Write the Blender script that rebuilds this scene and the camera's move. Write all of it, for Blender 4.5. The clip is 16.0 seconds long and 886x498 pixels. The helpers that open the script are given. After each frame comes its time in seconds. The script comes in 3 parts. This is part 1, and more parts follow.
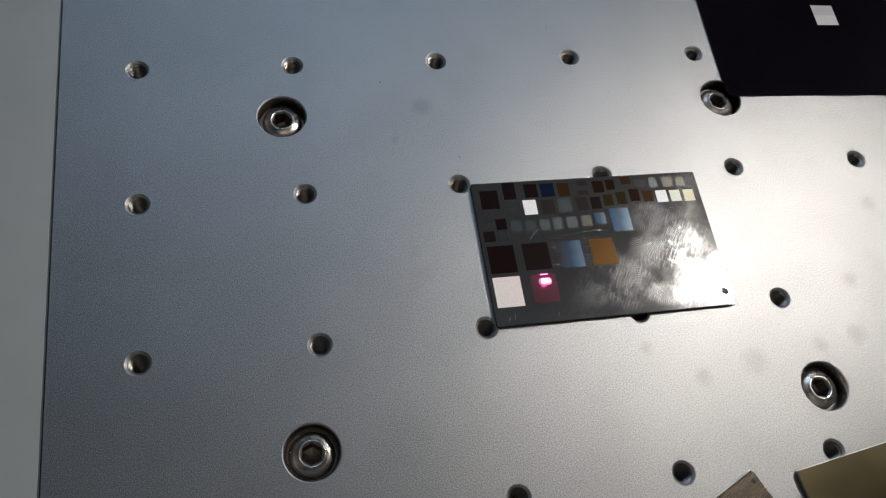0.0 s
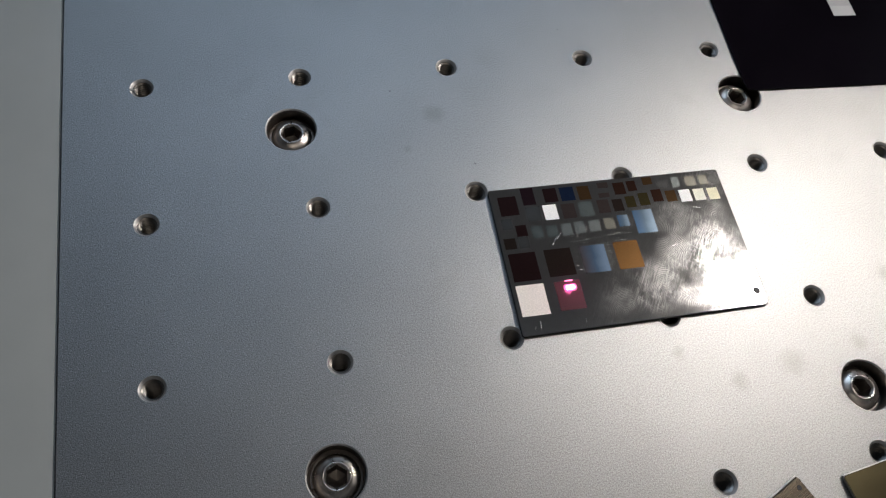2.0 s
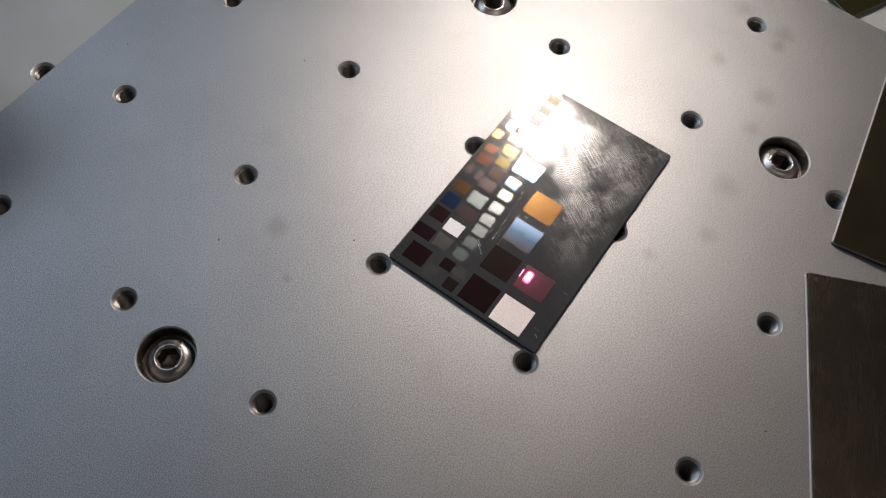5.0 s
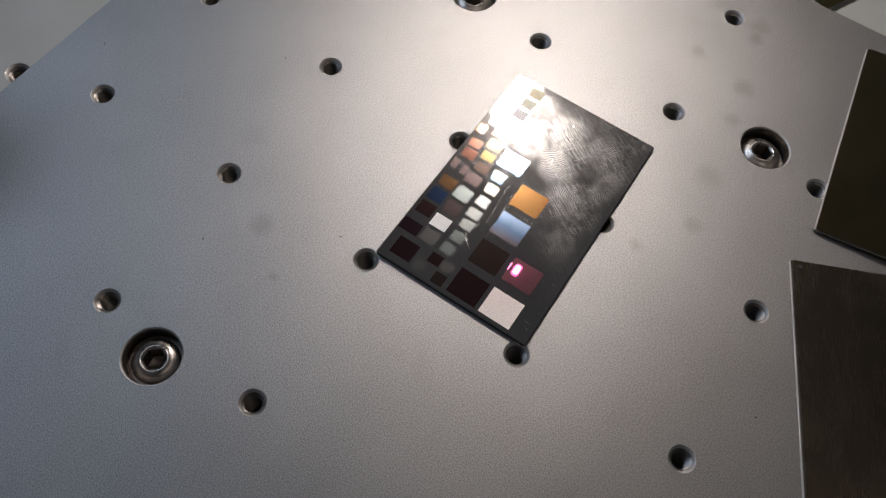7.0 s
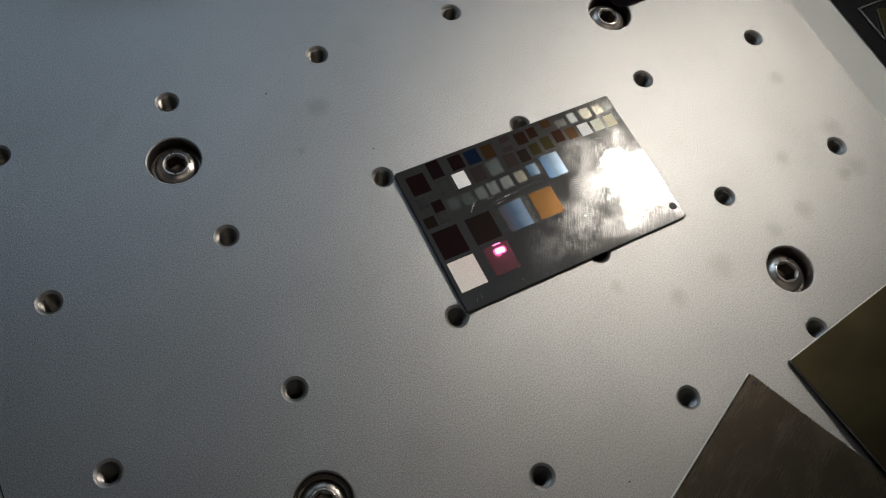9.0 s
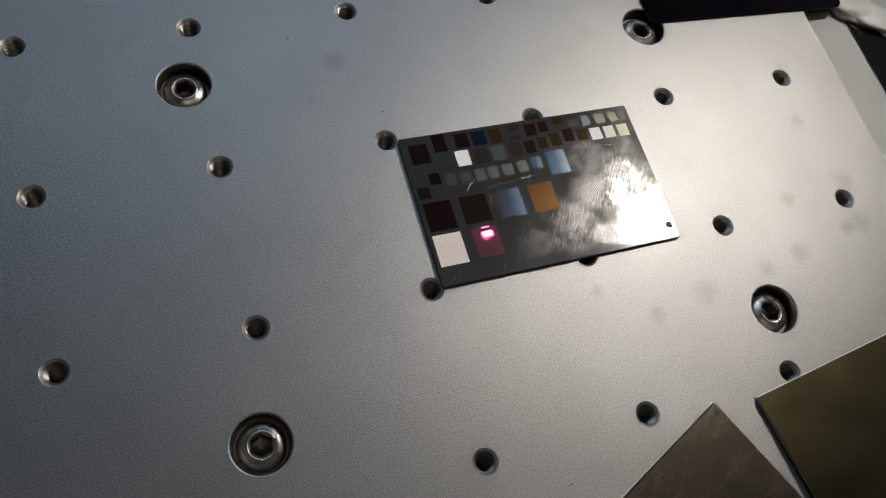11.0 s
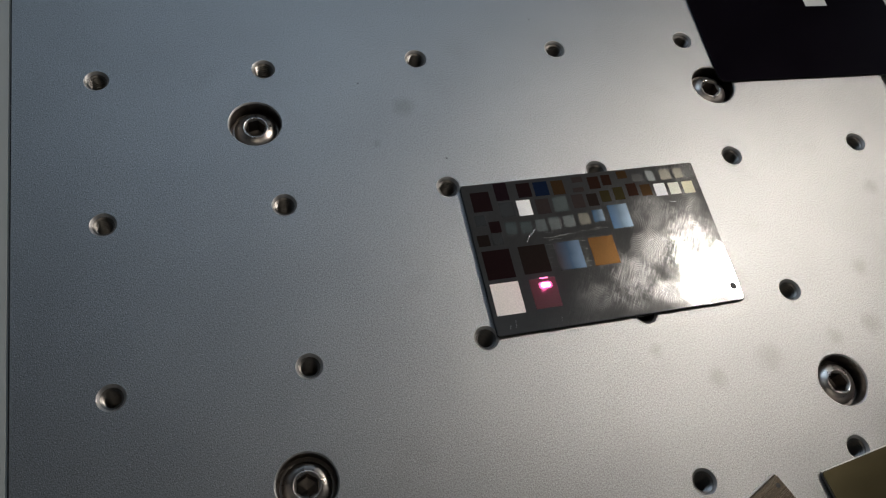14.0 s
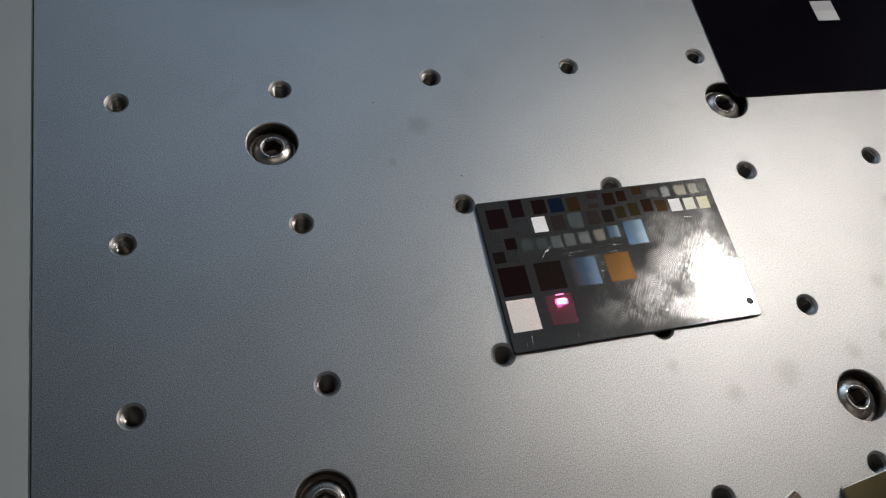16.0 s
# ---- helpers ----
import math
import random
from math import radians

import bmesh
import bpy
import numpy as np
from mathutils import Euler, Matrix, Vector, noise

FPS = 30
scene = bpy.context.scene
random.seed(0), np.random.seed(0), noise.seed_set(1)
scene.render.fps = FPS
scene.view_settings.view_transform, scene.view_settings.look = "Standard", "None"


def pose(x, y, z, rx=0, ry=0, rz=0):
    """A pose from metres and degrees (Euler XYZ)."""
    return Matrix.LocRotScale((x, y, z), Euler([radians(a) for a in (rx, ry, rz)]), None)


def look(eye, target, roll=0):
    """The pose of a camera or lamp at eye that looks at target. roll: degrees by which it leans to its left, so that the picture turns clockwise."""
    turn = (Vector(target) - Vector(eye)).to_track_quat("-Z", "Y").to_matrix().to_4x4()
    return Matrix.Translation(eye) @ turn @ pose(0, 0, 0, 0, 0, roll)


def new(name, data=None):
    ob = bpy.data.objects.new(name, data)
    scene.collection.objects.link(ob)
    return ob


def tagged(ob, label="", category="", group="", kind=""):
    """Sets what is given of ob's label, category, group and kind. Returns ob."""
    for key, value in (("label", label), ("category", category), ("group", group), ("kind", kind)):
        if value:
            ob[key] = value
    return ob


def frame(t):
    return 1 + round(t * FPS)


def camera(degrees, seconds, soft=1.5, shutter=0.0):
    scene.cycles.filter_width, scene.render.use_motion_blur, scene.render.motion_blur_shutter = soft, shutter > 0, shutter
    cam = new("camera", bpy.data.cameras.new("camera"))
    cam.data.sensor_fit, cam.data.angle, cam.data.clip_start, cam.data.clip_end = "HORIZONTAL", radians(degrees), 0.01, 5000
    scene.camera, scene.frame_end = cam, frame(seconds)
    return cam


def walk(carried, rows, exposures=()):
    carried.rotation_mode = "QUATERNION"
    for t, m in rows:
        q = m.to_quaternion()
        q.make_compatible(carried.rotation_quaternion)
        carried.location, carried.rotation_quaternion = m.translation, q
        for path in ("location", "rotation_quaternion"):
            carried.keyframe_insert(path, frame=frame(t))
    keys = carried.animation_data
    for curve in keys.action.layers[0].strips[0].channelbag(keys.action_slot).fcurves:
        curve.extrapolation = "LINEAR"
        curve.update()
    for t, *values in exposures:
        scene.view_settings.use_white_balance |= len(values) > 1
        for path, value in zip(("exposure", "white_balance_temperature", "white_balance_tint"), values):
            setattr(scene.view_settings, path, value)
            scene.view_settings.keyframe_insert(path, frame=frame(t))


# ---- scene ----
cam = camera(58.49, 16.0, soft=1.25, shutter=0.3)
PATH = [
    (0, (0.03969, -0.17269, 0.22160), (0.10149, -0.05207, -0.04604), 19.98),
    (0.5, (0.03960, -0.17272, 0.22039), (0.10256, -0.05162, -0.04676), 20.07),
    (1, (0.03886, -0.17293, 0.21818), (0.10022, -0.05260, -0.04969), 19.47),
    (1.5, (0.04028, -0.17195, 0.21769), (0.10045, -0.05191, -0.05058), 18.82),
    (2, (0.03722, -0.17108, 0.21238), (0.09736, -0.04363, -0.05246), 16.02),
    (2.5, (0.03928, -0.16694, 0.20669), (0.10218, -0.04173, -0.05858), 15.53),
    (3, (0.04025, -0.16085, 0.20609), (0.11906, -0.04519, -0.05926), 16.79),
    (3.5, (0.03500, -0.14968, 0.20778), (0.12841, -0.04541, -0.05755), 15.15),
    (4, (0.03214, -0.13004, 0.20850), (0.14788, -0.04635, -0.05532), 12.21),
    (4.5, (0.02570, -0.11776, 0.20622), (0.13918, -0.04841, -0.06270), 8.27),
    (4.7, (0.02570, -0.11525, 0.20549), (0.14060, -0.04689, -0.06307), 6.59),
    (6.8, (0.02315, -0.11165, 0.20281), (0.14689, -0.04784, -0.06292), 5.47),
    (7, (0.02155, -0.11235, 0.20224), (0.14523, -0.05133, -0.06418), 7.79),
    (7.5, (0.02159, -0.12243, 0.20537), (0.13896, -0.05425, -0.06217), 9.56),
    (8, (0.01936, -0.13144, 0.20819), (0.13072, -0.05258, -0.05899), 11.51),
    (8.5, (0.02487, -0.14612, 0.20862), (0.13083, -0.05522, -0.05691), 14.67),
    (9, (0.03511, -0.15358, 0.21345), (0.12499, -0.05953, -0.05687), 18.08),
    (9.2, (0.03635, -0.15190, 0.21111), (0.13282, -0.06032, -0.05779), 21.61),
    (11.3, (0.03878, -0.16712, 0.20793), (0.12580, -0.06558, -0.06061), 27.06),
    (11.5, (0.03820, -0.16644, 0.20768), (0.12495, -0.06331, -0.06034), 27.00),
    (12, (0.03588, -0.16873, 0.20449), (0.11850, -0.05920, -0.06230), 25.76),
    (12.5, (0.03553, -0.16825, 0.20236), (0.11401, -0.05571, -0.06442), 25.41),
    (13, (0.04018, -0.16831, 0.20562), (0.11645, -0.04648, -0.05770), 22.51),
    (13.5, (0.04055, -0.16915, 0.20820), (0.11032, -0.04758, -0.05704), 20.00),
    (14, (0.03782, -0.16583, 0.20684), (0.10936, -0.04414, -0.05787), 20.03),
    (14.5, (0.03575, -0.16394, 0.20621), (0.10621, -0.04081, -0.05813), 19.15),
    (15, (0.03683, -0.16430, 0.20647), (0.10312, -0.03996, -0.05837), 17.61),
    (15.5, (0.03662, -0.16465, 0.20877), (0.10305, -0.03785, -0.05488), 17.21),
    (16, (0.03671, -0.16533, 0.20818), (0.10429, -0.03785, -0.05485), 17.42),
]
EXPOSURES = [
    (0.0, -0.24, 6170, 12), (2.0, -0.12, 6250, 13), (3.0, -0.4, 6460, 13.5), (3.5, -0.4, 6400, 13), (4.0, -0.25, 6500, 13), (4.5, -0.15, 6500, 17), (6.8, -0.3, 6500, 18),
    (7.0, -0.42, 6500, 18), (7.5, -0.6, 6450, 11), (8.0, -0.68, 6500, 9.5), (9.0, -0.57, 6480, 10), (11.5, -0.52, 6420, 11.5), (13.0, -0.6, 6420, 12), (14.0, -0.55, 6350, 11.5), (16.0, -0.4, 6200, 11.5),
]
walk(cam, [(t, look(eye, target, roll)) for t, eye, target, roll in PATH], EXPOSURES)

# ---- world and light ----
MM = 0.001
world = bpy.data.worlds.new("world")
scene.world = world
world.use_nodes = True
world.node_tree.nodes["Background"].inputs["Color"].default_value = (0.5, 0.55, 0.6, 1)
world.node_tree.nodes["Background"].inputs["Strength"].default_value = 0.05


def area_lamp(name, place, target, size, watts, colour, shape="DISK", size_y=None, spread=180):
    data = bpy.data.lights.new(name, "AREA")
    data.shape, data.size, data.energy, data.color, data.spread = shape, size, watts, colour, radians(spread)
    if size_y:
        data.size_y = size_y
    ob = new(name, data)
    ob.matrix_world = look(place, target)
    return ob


area_lamp("work_lamp", (0.457, 0.053, 0.40), (0.158, -0.075, 0.0), 0.029, 0.315, (1.0, 0.915, 0.815), spread=62)
area_lamp("window_light", (0.25, 1.70, 1.66), (0.1, 0.0, 0.0), 1.72, 26, (0.62, 0.81, 1.0), "RECTANGLE", 0.9)
# Unseen lamp added as weak warm fill from above.
area_lamp("ceiling_fill", (0.2, -0.9, 2.36), (0.2, -0.5, 0.0), 0.9, 3.2, (1.0, 0.89, 0.72), "RECTANGLE", 0.3)
plume = bpy.data.lights.new("laser_plume", "POINT")
plume.energy, plume.color, plume.shadow_soft_size = 0.0012, (1.0, 0.22, 0.55), 0.0011
new("laser_plume", plume).location = (0.1212, -0.0872, 0.0030)


# ---- materials ----
class Nodes:
    """A node material under construction."""

    def __init__(self, name):
        self.mat = bpy.data.materials.new(name)
        self.mat.use_nodes = True
        self.tree = self.mat.node_tree
        self.bsdf = self.tree.nodes["Principled BSDF"]
        self.coord = self.tree.nodes.new("ShaderNodeTexCoord")

    def add(self, kind, **values):
        node = self.tree.nodes.new(kind)
        for key, value in values.items():
            node.inputs[key].default_value = value
        return node

    def link(self, a, b):
        self.tree.links.new(a, b)

    def noise(self, scale, detail=3.0, stretch=None, distortion=0.0, space="Object"):
        node = self.add("ShaderNodeTexNoise", Scale=scale, Detail=detail, Distortion=distortion)
        source = self.coord.outputs[space]
        if stretch:
            mapping = self.add("ShaderNodeMapping", Scale=stretch)
            self.link(source, mapping.inputs["Vector"])
            source = mapping.outputs["Vector"]
        self.link(source, node.inputs["Vector"])
        return node.outputs["Fac"]

    def streaks(self, long, fine, turn, detail=4.0, distortion=0.8):
        """Noise drawn out along a direction: long and fine are millimetres along and across it."""
        mapping = self.add("ShaderNodeMapping", Scale=(long * MM, fine * MM, 1), Rotation=(0, 0, radians(turn)))
        mapping.vector_type = "TEXTURE"
        self.link(self.coord.outputs["Object"], mapping.inputs["Vector"])
        node = self.add("ShaderNodeTexNoise", Scale=1.0, Detail=detail, Distortion=distortion)
        self.link(mapping.outputs["Vector"], node.inputs["Vector"])
        return node.outputs["Fac"]

    def ramp(self, fac, stops):
        node = self.add("ShaderNodeValToRGB")
        while len(node.color_ramp.elements) < len(stops):
            node.color_ramp.elements.new(0.5)
        for element, (place, colour) in zip(node.color_ramp.elements, stops):
            element.position = place
            element.color = (*colour, 1) if isinstance(colour, tuple) else (colour, colour, colour, 1)
        self.link(fac, node.inputs["Fac"])
        return node.outputs["Color"]

    def maths(self, operation, *values):
        node = self.tree.nodes.new("ShaderNodeMath")
        node.operation = operation
        for socket, value in zip(node.inputs, values):
            if isinstance(value, (int, float)):
                socket.default_value = value
            else:
                self.link(value, socket)
        return node.outputs[0]

    def bump(self, height, distance, strength=1.0, before=None):
        node = self.add("ShaderNodeBump", Strength=strength, Distance=distance)
        self.link(height, node.inputs["Height"])
        if before:
            self.link(before, node.inputs["Normal"])
        self.link(node.outputs["Normal"], self.bsdf.inputs["Normal"])
        return node.outputs["Normal"]

    def set(self, **values):
        for key, value in values.items():
            socket = self.bsdf.inputs[key.replace("_", " ")]
            if hasattr(value, "links"):
                self.link(value, socket)
            else:
                socket.default_value = (*value, 1) if isinstance(value, tuple) else value
        return self


STAINS = ((92, -19, 5), (81, -32, 2), (223, -115, 5), (184, -120, 6), (165, -123, 4), (208, -117, 4), (253, -93, 6), (251, -109, 6), (245, -110, 4), (247, -68, 4), (228, -96, 4), (149, -112, 3))


def blasted_aluminium():
    """Grey bead-blasted metal with a sparkling grain and some dull thumb stains."""
    n = Nodes("bead blasted aluminium")
    tone = n.ramp(n.noise(22, 4), [(0.3, (0.250, 0.250, 0.250)), (0.7, (0.280, 0.280, 0.280))])
    stain = n.ramp(n.noise(48, 5, distortion=0.6), [(0.62, 0.0), (0.80, 0.2)])
    ragged = n.noise(260, 4)
    for x, y, r in STAINS:
        away = n.tree.nodes.new("ShaderNodeVectorMath")
        away.operation = "DISTANCE"
        n.link(n.coord.outputs["Object"], away.inputs[0])
        away.inputs[1].default_value = (x * MM, y * MM, 0)
        reach = n.maths("ADD", n.maths("MULTIPLY", away.outputs["Value"], 0.5 / (r * MM)), n.maths("MULTIPLY", ragged, 0.5))
        stain = n.maths("ADD", stain, n.ramp(reach, [(0.35, 0.40), (0.72, 0.0)]))
    mix = n.add("ShaderNodeMix")
    mix.data_type = "RGBA"
    n.link(stain, mix.inputs["Factor"])
    n.link(tone, mix.inputs["A"])
    mix.inputs["B"].default_value = (0.165, 0.160, 0.152, 1)
    grain = n.add("ShaderNodeMix")
    grain.data_type, grain.blend_type = "RGBA", "MULTIPLY"
    grain.inputs["Factor"].default_value = 1.0
    n.link(mix.outputs["Result"], grain.inputs["A"])
    n.link(n.ramp(n.noise(2600, 2), [(0.30, 0.72), (0.70, 1.28)]), grain.inputs["B"])
    rough = n.ramp(n.noise(1500, 2), [(0.3, 0.415), (0.7, 0.49)])
    n.set(Base_Color=grain.outputs["Result"], Metallic=0.92, Roughness=rough)
    pitted = n.bump(n.noise(3300, 1), 0.00009, 0.9, n.bump(n.noise(300, 2), 0.00003, 0.3))
    n.bump(n.noise(5200, 1), 0.00003, 0.9, pitted)
    return n.mat


def machined_metal(name, colour, rough, grain=1500):
    n = Nodes(name)
    n.set(Base_Color=n.ramp(n.noise(300, 3), [(0.3, tuple(c * 0.8 for c in colour)), (0.7, colour)]), Metallic=1.0,
          Roughness=n.ramp(n.noise(500, 3), [(0.3, rough * 0.8), (0.7, rough * 1.3)]))
    n.bump(n.noise(grain, 2), 0.00003, 0.3)
    return n.mat


# centre, half axes in millimetres from the card's middle, turn in degrees
PRINTS = ((20, 8.5, 10, 6, 25), (29, 0, 7, 9, 70), (7, -11.5, 6, 7.5, -12), (-8, -17.5, 7, 5, 20), (27, -13, 9, 6, 10), (15, -3, 6, 8, -35), (33, 12, 5, 7, 5), (18, -19, 8, 4.5, -8))


def polished_steel_card():
    """Polished steel: a clear mirror under a smeared film of fingerprints, wiping streaks and fine scratches that scatter the light."""
    n = Nodes("polished fingermarked steel")
    flow = n.noise(95, 3, distortion=0.4)
    ragged = n.noise(240, 4)
    prints = None
    for x, y, rx, ry, turn in PRINTS:
        mapping = n.add("ShaderNodeMapping", Location=(x * MM, y * MM, 0), Rotation=(0, 0, radians(turn)), Scale=(rx * MM, ry * MM, 1))
        mapping.vector_type = "TEXTURE"
        n.link(n.coord.outputs["Object"], mapping.inputs["Vector"])
        flat = n.tree.nodes.new("ShaderNodeVectorMath")
        flat.operation = "MULTIPLY"
        n.link(mapping.outputs["Vector"], flat.inputs[0])
        flat.inputs[1].default_value = (1, 1, 0)
        away = n.tree.nodes.new("ShaderNodeVectorMath")
        away.operation = "LENGTH"
        n.link(flat.outputs[0], away.inputs[0])
        radius = away.outputs["Value"]
        core = n.tree.nodes.new("ShaderNodeVectorMath")
        core.operation = "DISTANCE"
        n.link(flat.outputs[0], core.inputs[0])
        core.inputs[1].default_value = (0.5 * math.cos(x), -0.75, 0)
        phase = n.maths("ADD", n.maths("MULTIPLY", core.outputs["Value"], 6.283 * (rx + ry) / 2 / 0.54), n.maths("MULTIPLY", flow, 42.0))
        ridge = n.ramp(n.maths("MULTIPLY_ADD", n.maths("SINE", phase, 0), 0.5, 0.5), [(0.35, 0.0), (0.75, 1.0)])
        inside = n.ramp(n.maths("ADD", n.maths("MULTIPLY", radius, 0.5), n.maths("MULTIPLY", ragged, 0.42)), [(0.50, 1.0), (0.74, 0.0)])
        this = n.maths("MULTIPLY", ridge, inside)
        prints = this if prints is None else n.maths("MAXIMUM", prints, this)
    prints = n.maths("MULTIPLY", prints, n.ramp(n.noise(170, 4, distortion=0.8), [(0.36, 0.15), (0.62, 1.0)]))
    smear = n.ramp(n.streaks(9.0, 3.2, 58, 5, 1.2), [(0.40, 0.0), (0.66, 1.0)])
    smudge = n.ramp(n.noise(110, 5, distortion=1.2), [(0.38, 0.0), (0.64, 1.0)])
    wiped = n.ramp(n.streaks(3.0, 0.50, 62, 5, 0.35), [(0.50, 0.0), (0.60, 1.0)])
    hairline = n.maths("ADD", n.ramp(n.streaks(6.0, 0.28, 56, 2, 0.2), [(0.56, 0.0), (0.62, 1.0)]), n.ramp(n.streaks(5.0, 0.30, -40, 2, 0.3), [(0.57, 0.0), (0.64, 0.9)]))
    patch = n.ramp(n.noise(60, 4, distortion=0.5), [(0.42, 0.1), (0.62, 1.0)])
    scratch = n.maths("MULTIPLY", n.maths("ADD", n.maths("MULTIPLY", wiped, 0.6), n.maths("MULTIPLY", hairline, 0.7)), patch)
    across = n.add("ShaderNodeSeparateXYZ")
    n.link(n.coord.outputs["Object"], across.inputs[0])
    slant = n.maths("SUBTRACT", across.outputs["X"], n.maths("MULTIPLY", across.outputs["Y"], 0.7))
    handled = n.add("ShaderNodeMapRange", **{"From Min": -0.012, "From Max": 0.012, "To Min": 0.10, "To Max": 1.0})
    n.link(slant, handled.inputs["Value"])
    grease = n.maths("ADD", n.maths("MULTIPLY", smear, 0.10), n.maths("MULTIPLY", smudge, 0.04))
    marks = n.maths("MULTIPLY", n.maths("ADD", n.maths("ADD", n.maths("MULTIPLY", prints, 1.7), grease), n.maths("MULTIPLY", scratch, 1.5)), handled.outputs["Result"])
    clear = n.add("ShaderNodeMix")
    clear.data_type = "RGBA"
    clear.inputs["A"].default_value, clear.inputs["B"].default_value = (0.31, 0.31, 0.315, 1), (0.70, 0.70, 0.69, 1)
    n.link(n.maths("MINIMUM", n.maths("MULTIPLY", marks, 0.5), 1.0), clear.inputs["Factor"])
    n.set(Base_Color=clear.outputs["Result"], Metallic=1.0, Roughness=n.ramp(n.noise(80, 3, (0.6, 1.7, 1), 2.0), [(0.40, 0.012), (0.75, 0.024)]))
    wavy = n.bump(n.noise(170, 3, distortion=0.6), 0.000012, 0.6)
    n.bump(n.maths("ADD", marks, n.maths("MULTIPLY", scratch, 0.5)), 0.0000022, 0.6, wavy)
    film = n.add("ShaderNodeBsdfPrincipled", Metallic=1.0, Roughness=0.23)
    film.inputs["Base Color"].default_value = (0.80, 0.80, 0.79, 1)
    n.link(wavy, film.inputs["Normal"])
    cover = n.add("ShaderNodeMixShader")
    n.link(n.maths("MINIMUM", n.maths("ADD", n.maths("MULTIPLY", marks, 0.085), 0.003), 0.8), cover.inputs[0])
    n.link(n.bsdf.outputs[0], cover.inputs[1])
    n.link(film.outputs[0], cover.inputs[2])
    haze = n.add("ShaderNodeBsdfPrincipled", Metallic=0.0, Roughness=0.55)
    haze.inputs["Base Color"].default_value = (0.50, 0.495, 0.485, 1)
    dulled = n.add("ShaderNodeMixShader")
    n.link(n.maths("ADD", n.maths("MULTIPLY", marks, 0.05), 0.045), dulled.inputs[0])
    n.link(cover.outputs[0], dulled.inputs[1])
    n.link(haze.outputs[0], dulled.inputs[2])
    n.link(dulled.outputs[0], n.tree.nodes["Material Output"].inputs["Surface"])
    return n.mat


def marked_metal(name, colour, rough=0.3, second=None, metallic=1.0):
    """A laser-coloured field; a second colour paints in glare, paler to one side."""
    n = Nodes(name)
    grain = n.noise(2200, 2)
    if second:
        gradient = n.add("ShaderNodeSeparateXYZ")
        n.link(n.coord.outputs["Generated"], gradient.inputs[0])
        blend = n.maths("ADD", gradient.outputs["X"], n.maths("MULTIPLY", n.noise(260, 3), 0.25))
        base = n.ramp(blend, [(0.15, colour), (0.62, second), (1.0, tuple(min(1, c * 1.5 + 0.15) for c in second))])
    else:
        base = n.ramp(grain, [(0.3, tuple(c * 0.8 for c in colour)), (0.7, colour)])
    n.set(Base_Color=base, Metallic=metallic * 0.93, Roughness=n.ramp(n.noise(900, 3), [(0.3, rough * 0.97), (0.7, rough * 1.04)]))
    n.bump(n.noise(1.0, 2, (400, 5000, 1)), 0.000006, 0.25)
    return n.mat


def painted(name, colour, rough, speck=0.08, metallic=0.0):
    n = Nodes(name)
    n.set(Base_Color=n.ramp(n.noise(40, 5), [(0.3, tuple(c * (1 - speck) for c in colour)), (0.7, colour)]), Metallic=metallic,
          Roughness=n.ramp(n.noise(120, 4), [(0.3, rough * 0.8), (0.7, rough * 1.25)]))
    n.bump(n.noise(900, 3), 0.00004, 0.3)
    return n.mat


def brushed_sheet(name, colour, rough):
    """Rolled sheet with a faint brush grain and cloudy finger smears."""
    n = Nodes(name)
    brush = n.noise(1.0, 4, (130, 4200, 1))
    cloud = n.noise(55, 4, (0.7, 1.5, 1), 1.0)
    n.set(Base_Color=n.ramp(cloud, [(0.32, tuple(c * 0.90 for c in colour)), (0.68, tuple(c * 1.04 for c in colour))]), Metallic=1.0,
          Roughness=n.maths("ADD", n.ramp(brush, [(0.3, rough * 0.96), (0.7, rough * 1.04)]), n.ramp(cloud, [(0.35, 0.0), (0.70, 0.03)])))
    n.bump(brush, 0.000001, 0.25)
    return n.mat


def glow(name, colour, strength):
    n = Nodes(name)
    n.set(Base_Color=colour, Emission_Color=colour, Emission_Strength=strength)
    return n.mat


ALUMINIUM = blasted_aluminium()
# Hole shade put into the colour; only the rims keep a light metal.
BORE = machined_metal("shaded aluminium bore", (0.22, 0.207, 0.195), 0.36)
SCREW = machined_metal("stainless screw steel", (0.56, 0.525, 0.49), 0.31, 900)
SINK = machined_metal("bright countersink", (0.66, 0.65, 0.635), 0.48)
# Darkened metal: the shade down in the counterbores is part of its colour.
CBORE = machined_metal("shaded recess metal", (0.20, 0.178, 0.16), 0.42)
CARD = polished_steel_card()
WHITE_PAINT = painted("light grey machine paint", (0.41, 0.42, 0.395), 0.45)
BLACK_CARD = painted("black anodised metal", (0.003, 0.002, 0.004), 0.10, 0.3)
BLACK_GLOSS = painted("glossy black plastic", (0.010, 0.009, 0.009), 0.13, 0.3)
FRAME = painted("worn dark grey plastic", (0.045, 0.042, 0.042), 0.4)
BLACK_MATT = painted("dark machine casting", (0.03, 0.03, 0.032), 0.5, 0.3)
SHEET_A = brushed_sheet("yellowish brushed sheet metal", (0.25, 0.21, 0.115), 0.19)
SHEET_B = brushed_sheet("grey brushed sheet metal", (0.215, 0.18, 0.135), 0.26)
BRASS = brushed_sheet("dark polished brass sheet", (0.42, 0.34, 0.14), 0.09)
SCRATCH = machined_metal("raw scratched steel", (0.62, 0.61, 0.60), 0.45)
HATCHED = machined_metal("dull hatched steel", (0.22, 0.22, 0.21), 0.40)
# Near-black for edges and crumbs; on the corner discs it paints hole shade.
BLACK_AND_SHADE = painted("near-black, also hole shade", (0.012, 0.011, 0.010), 0.6)
EDGE = painted("sheared steel edge", (0.46, 0.43, 0.40), 0.5, 0.2, 0.4)
